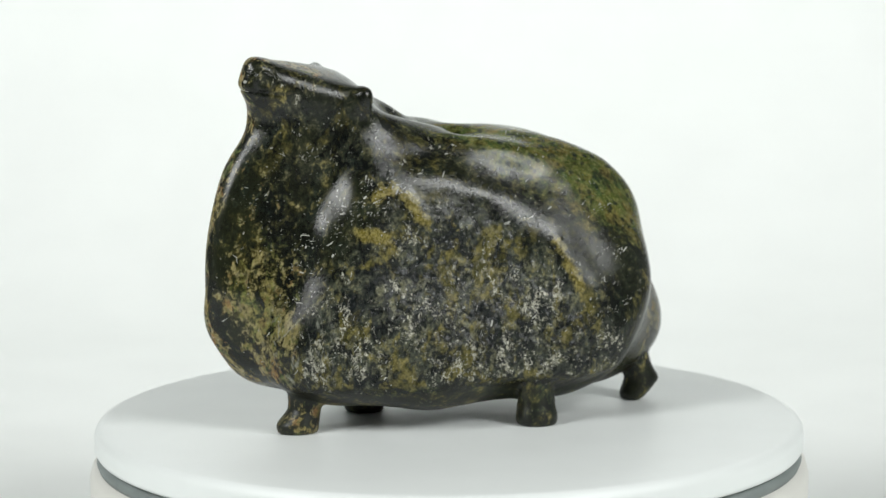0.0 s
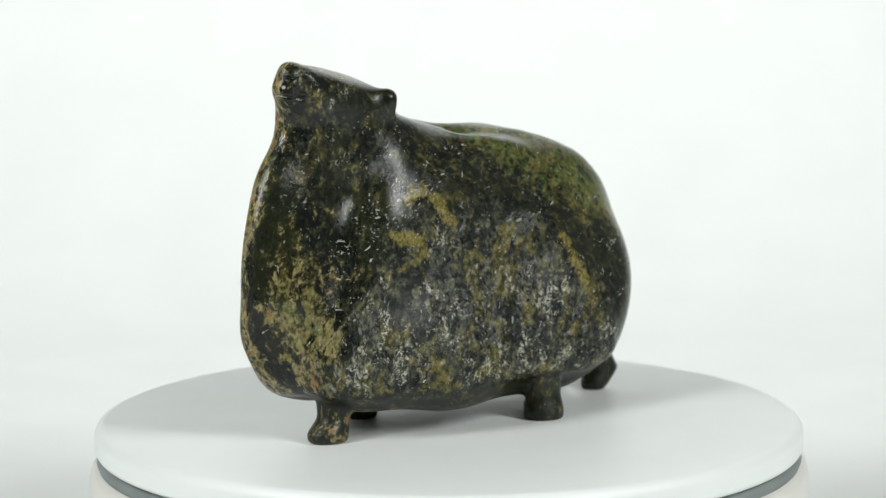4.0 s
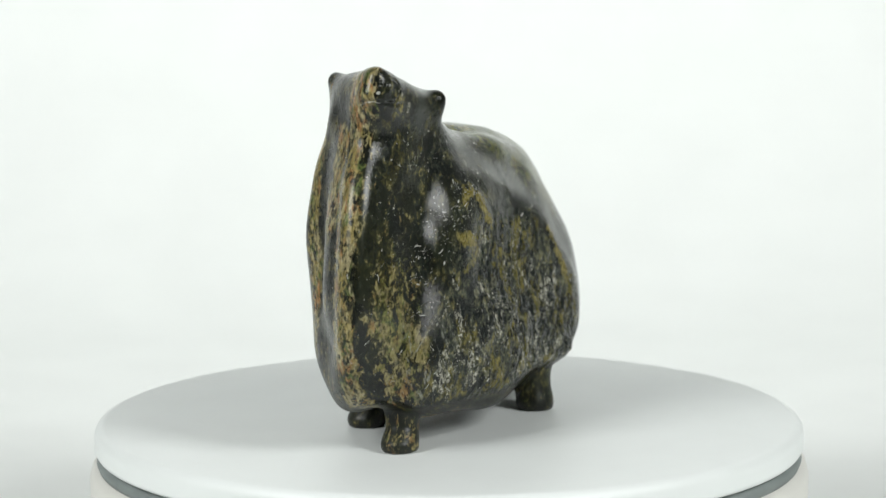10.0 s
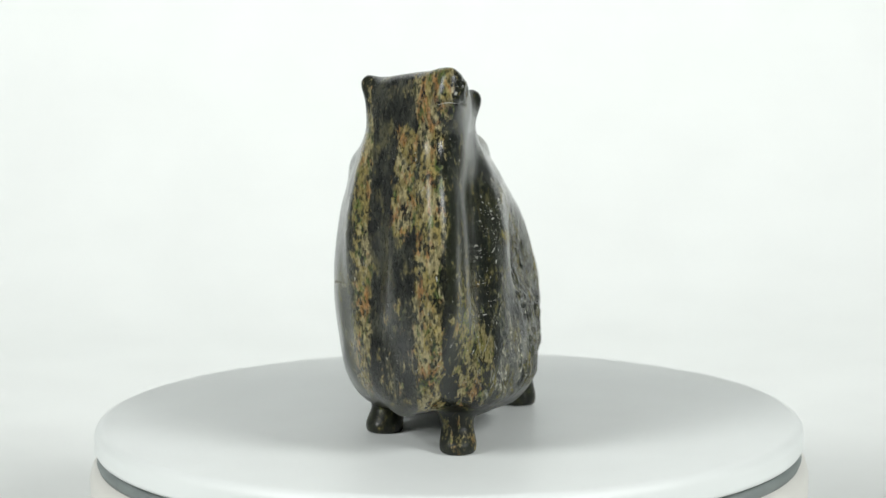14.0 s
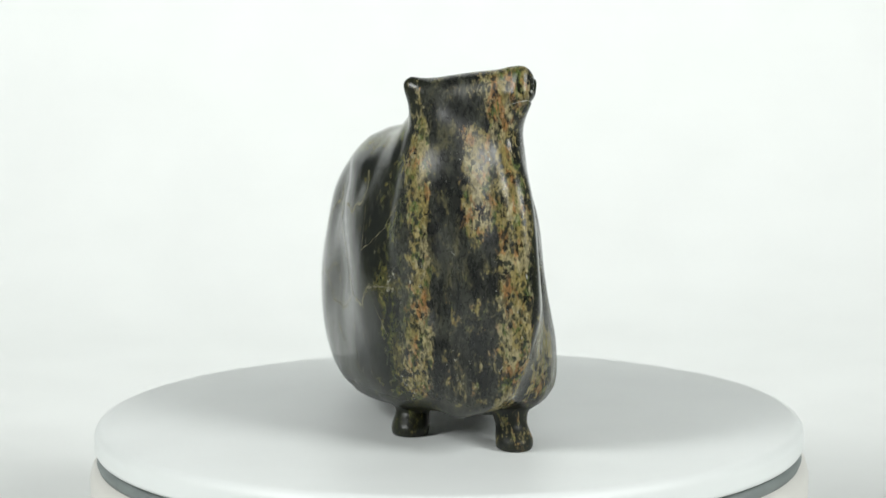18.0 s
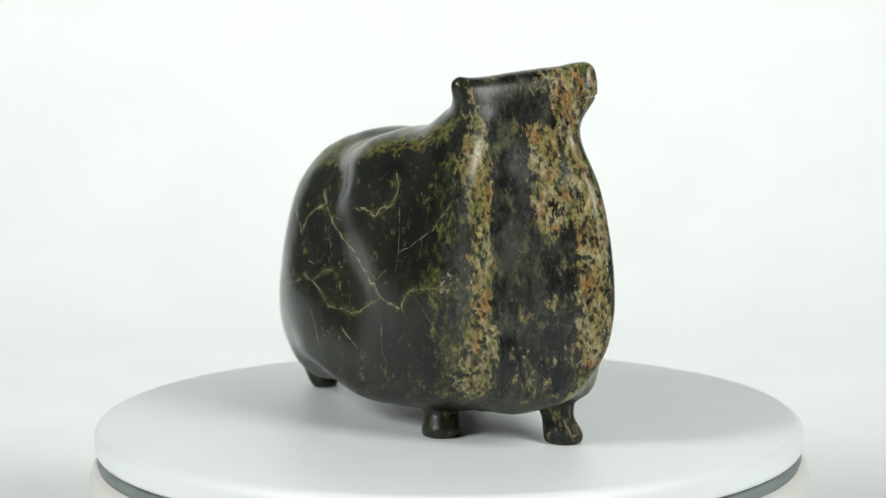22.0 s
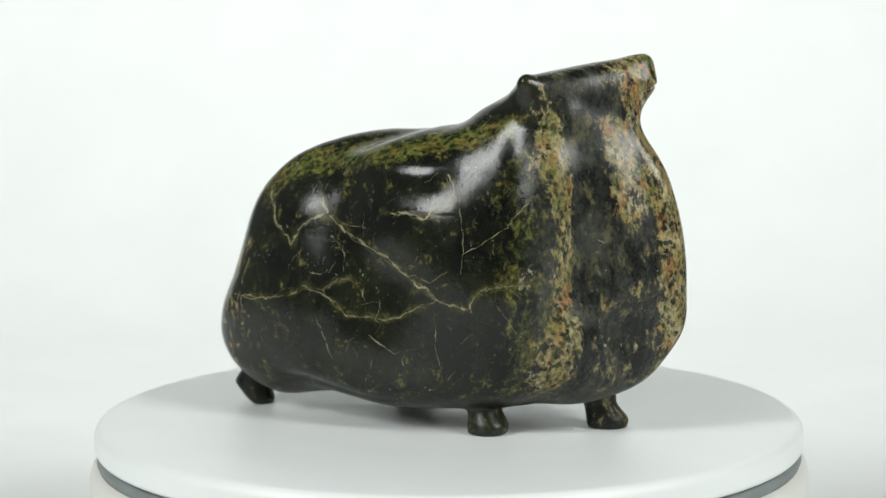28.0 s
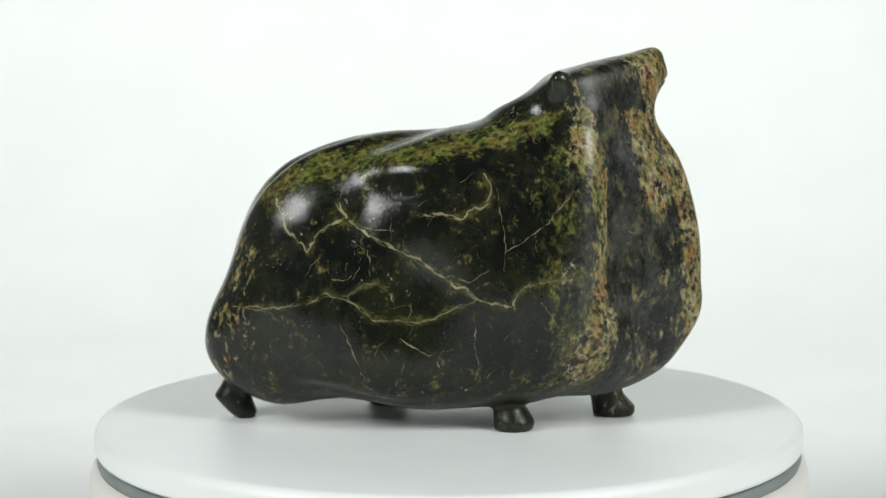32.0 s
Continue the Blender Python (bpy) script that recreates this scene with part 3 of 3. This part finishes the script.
    # mottled back: the rump on the rough side, a tan belt below the spine on the smooth side
    rump = ease(-nv, -0.3, 0.1) * ease(z - 165 + 0.55 * (u + 20), -16, 16) * (0.45 + 0.55 * ease(u, -45, 25)) * ease(u, -62, -40)
    belt = ease(nv, -0.1, 0.25) * np.exp(-((z - np.interp(u, (-60, -21, 26, 70, 95), (172, 163, 154, 146, 132))) / 8) ** 2) * ease(u, -75, -55)
    back = np.maximum(rump, belt)
    back = np.maximum(back, ease(nv, 0.1, 0.4) * np.maximum(0.42 * ease(u, -42, -66) * ease(u, -90, -78), 0.10 * ease(z, 108, 140)) * ease(z, 190, 170))
    back = np.maximum(back, 0.18 * ease(z, 44, 26))
    back = np.maximum(back, 0.62 * ease(v, -4, -14) * ease(u, -88, -108) * ease(z, 128, 95) * ease(z, 28, 45))
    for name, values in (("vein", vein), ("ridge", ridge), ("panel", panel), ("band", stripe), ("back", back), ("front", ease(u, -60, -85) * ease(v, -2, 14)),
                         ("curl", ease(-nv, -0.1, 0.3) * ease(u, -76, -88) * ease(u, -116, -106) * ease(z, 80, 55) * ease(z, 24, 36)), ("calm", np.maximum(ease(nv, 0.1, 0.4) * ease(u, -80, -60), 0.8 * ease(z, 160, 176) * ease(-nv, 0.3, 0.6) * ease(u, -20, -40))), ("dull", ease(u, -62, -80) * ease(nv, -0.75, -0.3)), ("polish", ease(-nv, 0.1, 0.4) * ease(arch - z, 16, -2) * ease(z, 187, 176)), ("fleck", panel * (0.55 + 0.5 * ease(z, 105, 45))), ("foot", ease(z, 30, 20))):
        done.attributes.new(name, "FLOAT", "POINT").data.foreach_set("value", values.astype(np.float32))
    lift = np.zeros(n)
    rough_part = ease(arch - z, 4, 32)
    for i in np.where(panel > 0.02)[0]:
        q = Vector((co[i, 0] * 190, co[i, 1] * 190, co[i, 2] * 130))
        lift[i] = panel[i] * rough_part[i] * (0.0013 * noise.turbulence(q, 4, False) - 0.00065 + 0.0009 * noise.noise(q * 0.36 + Vector((7, 3, 1))))
    lift += 0.0006 * ridge
    # crest over the rough flank, with a hollow above it; a fold behind the breast on the smooth one
    flank = ease(-nv, 0.15, 0.6) * ease(u, -92, -48) * ease(u, 95, 65)
    lift += 0.35 * flank * (0.0018 * ease(arch - z, -12, 8) + 0.0018 * ease(u, -72, -38) * np.exp(-((arch - z - 12) / 13) ** 2) - 0.0016 * np.exp(-((arch - z - 46) / 18) ** 2) - 0.0003 * np.exp(-((z - arch - 17) / 12) ** 2))
    fold = ease(nv, 0.2, 0.6) * np.exp(-((u + 66 - 0.1 * (z - 120)) / 9) ** 2) * ease(z, 25, 50)
    lift -= fold * (0.0010 + 0.0004 * ease(z, 125, 155)) * ease(z, 182, 162)
    for i in range(0, n):
        lift[i] += 0.0005 * noise.noise(Vector(co[i]) * 45)
    # fuller breast, a firmer lower edge on the rough side
    lift += (0.0004 * ease(u, -92, -114) + 0.0074 * ease(u, -84, -110) * ease(nv, -0.95, -0.15) * ease(nv, 0.75, 0.1)) * ease(z, 25, 80) * ease(z, 186, 138)
    # the keel of the breast stands towards the smooth side
    lift += ease(u, -92, -112) * np.exp(-((z - 100) / 38) ** 2) * (0.0032 * np.exp(-((v - 23) / 13) ** 2) - 0.0026 * np.exp(-((v + 13) / 10) ** 2))
    lift += 0.0014 * ease(nv, 0.2, 0.6) * np.exp(-((u - 68) / 16) ** 2 - ((z - 122) / 15) ** 2)
    lift += 0.0018 * np.exp(-((z - 31) / 8) ** 2) * ease(-nv, 0.1, 0.5) * ease(u, 85, 60) * ease(u, -118, -100)
    # shoulder on the rough side: full above, drawn in below
    shoulder = ease(-nv, 0.0, 0.4) * np.exp(-((u + 76) / 20) ** 2)
    lift -= 0.0018 * shoulder * np.exp(-((z - 62) / 24) ** 2)
    rough_side = ease(-nv, 0.0, 0.4)
    lift -= 0.0028 * rough_side * np.exp(-((u + 76) / 8) ** 2) * ease(z, 88, 104) * ease(z, 152, 134)
    lift -= 0.0016 * rough_side * np.exp(-((u + 66) / 10) ** 2 - ((z - 148) / 9) ** 2)
    lift += rough_side * np.exp(-((u - 5) / 30) ** 2) * (0.0022 * np.exp(-((z - 132 + 0.30 * (u - 5)) / 9) ** 2) - 0.0008 * np.exp(-((z - 152 + 0.30 * (u - 5)) / 9) ** 2))
    lift += rough_side * np.exp(-((u - 44) / 16) ** 2) * (0.0010 * np.exp(-((z - 110) / 9) ** 2) - 0.0016 * np.exp(-((z - 134) / 10) ** 2))
    # the back falls away quickly above the crest
    lift -= rough_side * (0.0030 * np.exp(-((u + 28) / 28) ** 2 - ((z - 155) / 10) ** 2) + 0.0018 * np.exp(-((u - 40) / 22) ** 2 - ((z - 143) / 9) ** 2))
    # rounded shelf along the top of the smooth flank
    lift += ease(nv, 0.2, 0.5) * ease(u, -32, -14) * ease(u, 52, 36) * (0.0016 * np.exp(-((z - 148) / 7) ** 2) - 0.0006 * np.exp(-((z - 133) / 8) ** 2))
    # the belly rises towards the rump
    lift -= 0.0038 * ease(-nor[:, 2], 0.2, 0.6) * ease(z, 7, 9) * ease(z, 34, 24) * ease(u, -25, 45) * ease(u, 100, 66)
    # hollow of the neck under the cheek
    nu = c * nor[:, 0] + s * nor[:, 1]
    lift -= 0.0020 * np.exp(-((z - 166) / 13) ** 2) * ease(nv - 0.5 * nu, 0.0, 0.5) * ease(u, -62, -76) * ease(v, -2, 10)
    # line of the mouth, the flat disc of the nose and its ring
    arc = 192.4 - 0.045 * (v + 5.5) ** 2
    mouth = np.exp(-((z - arc) / 0.8) ** 2) * ease(u, -98, -106) * ease(v, -20, -14) * ease(v, 6, 3)
    lift -= 0.0010 * mouth
    ring = np.linalg.norm(co - np.array((-0.0985, -0.0550, 0.1970)), axis=1) * 1000
    lift += (-0.0007 * np.exp(-((ring - 6.8) / 0.9) ** 2) + 0.0005 * np.exp(-((ring - 5.0) / 1.2) ** 2) - 0.0005 * np.exp(-(ring / 3) ** 2)) * ease(-nv, 0.0, 0.3)
    # small undulations left by the hand that ground it
    for i in np.where(z > 125)[0]:
        lift[i] += 0.0002 * noise.noise(Vector(co[i]) * 95)
    co = co + nor * lift[:, None]
    co = soften(co, 90, (ease(-nv, 0.1, 0.4) * ease(u, -108, -92) * ease(u, -44, -60) * ease(z, 40, 55) * ease(z, 128, 112))[:, None])
    co = soften(co, 90, (ease(u, -62, -80) * ease(z, 25, 45) * ease(z, 186, 174))[:, None])
    co[:, 2] = np.maximum(co[:, 2], 0.0)
    done.vertices.foreach_set("co", co.ravel())
    done.materials.clear()
    for mat in (STONE, THREAD, NICK):
        done.materials.append(mat)
    inlay(done, co, u, z)
    done.shade_smooth()
    done.name = "bear_sculpture"
    ob = new("bear_sculpture", done)
    return tagged(ob, "polished dark green mottled stone bear carving standing on the turntable", "sculpture")


BEAR = carving()


def motions():
    rows = [(4 * i, a) for i, a in enumerate(TURNS)]
    walk(BEAR, [(t, pose(0, 0, 0, 0, 0, a)) for t, a in rows])
    walk(TOP, [(t, pose(0, 0, 0, 0, 0, a)) for t, a in rows])


motions()
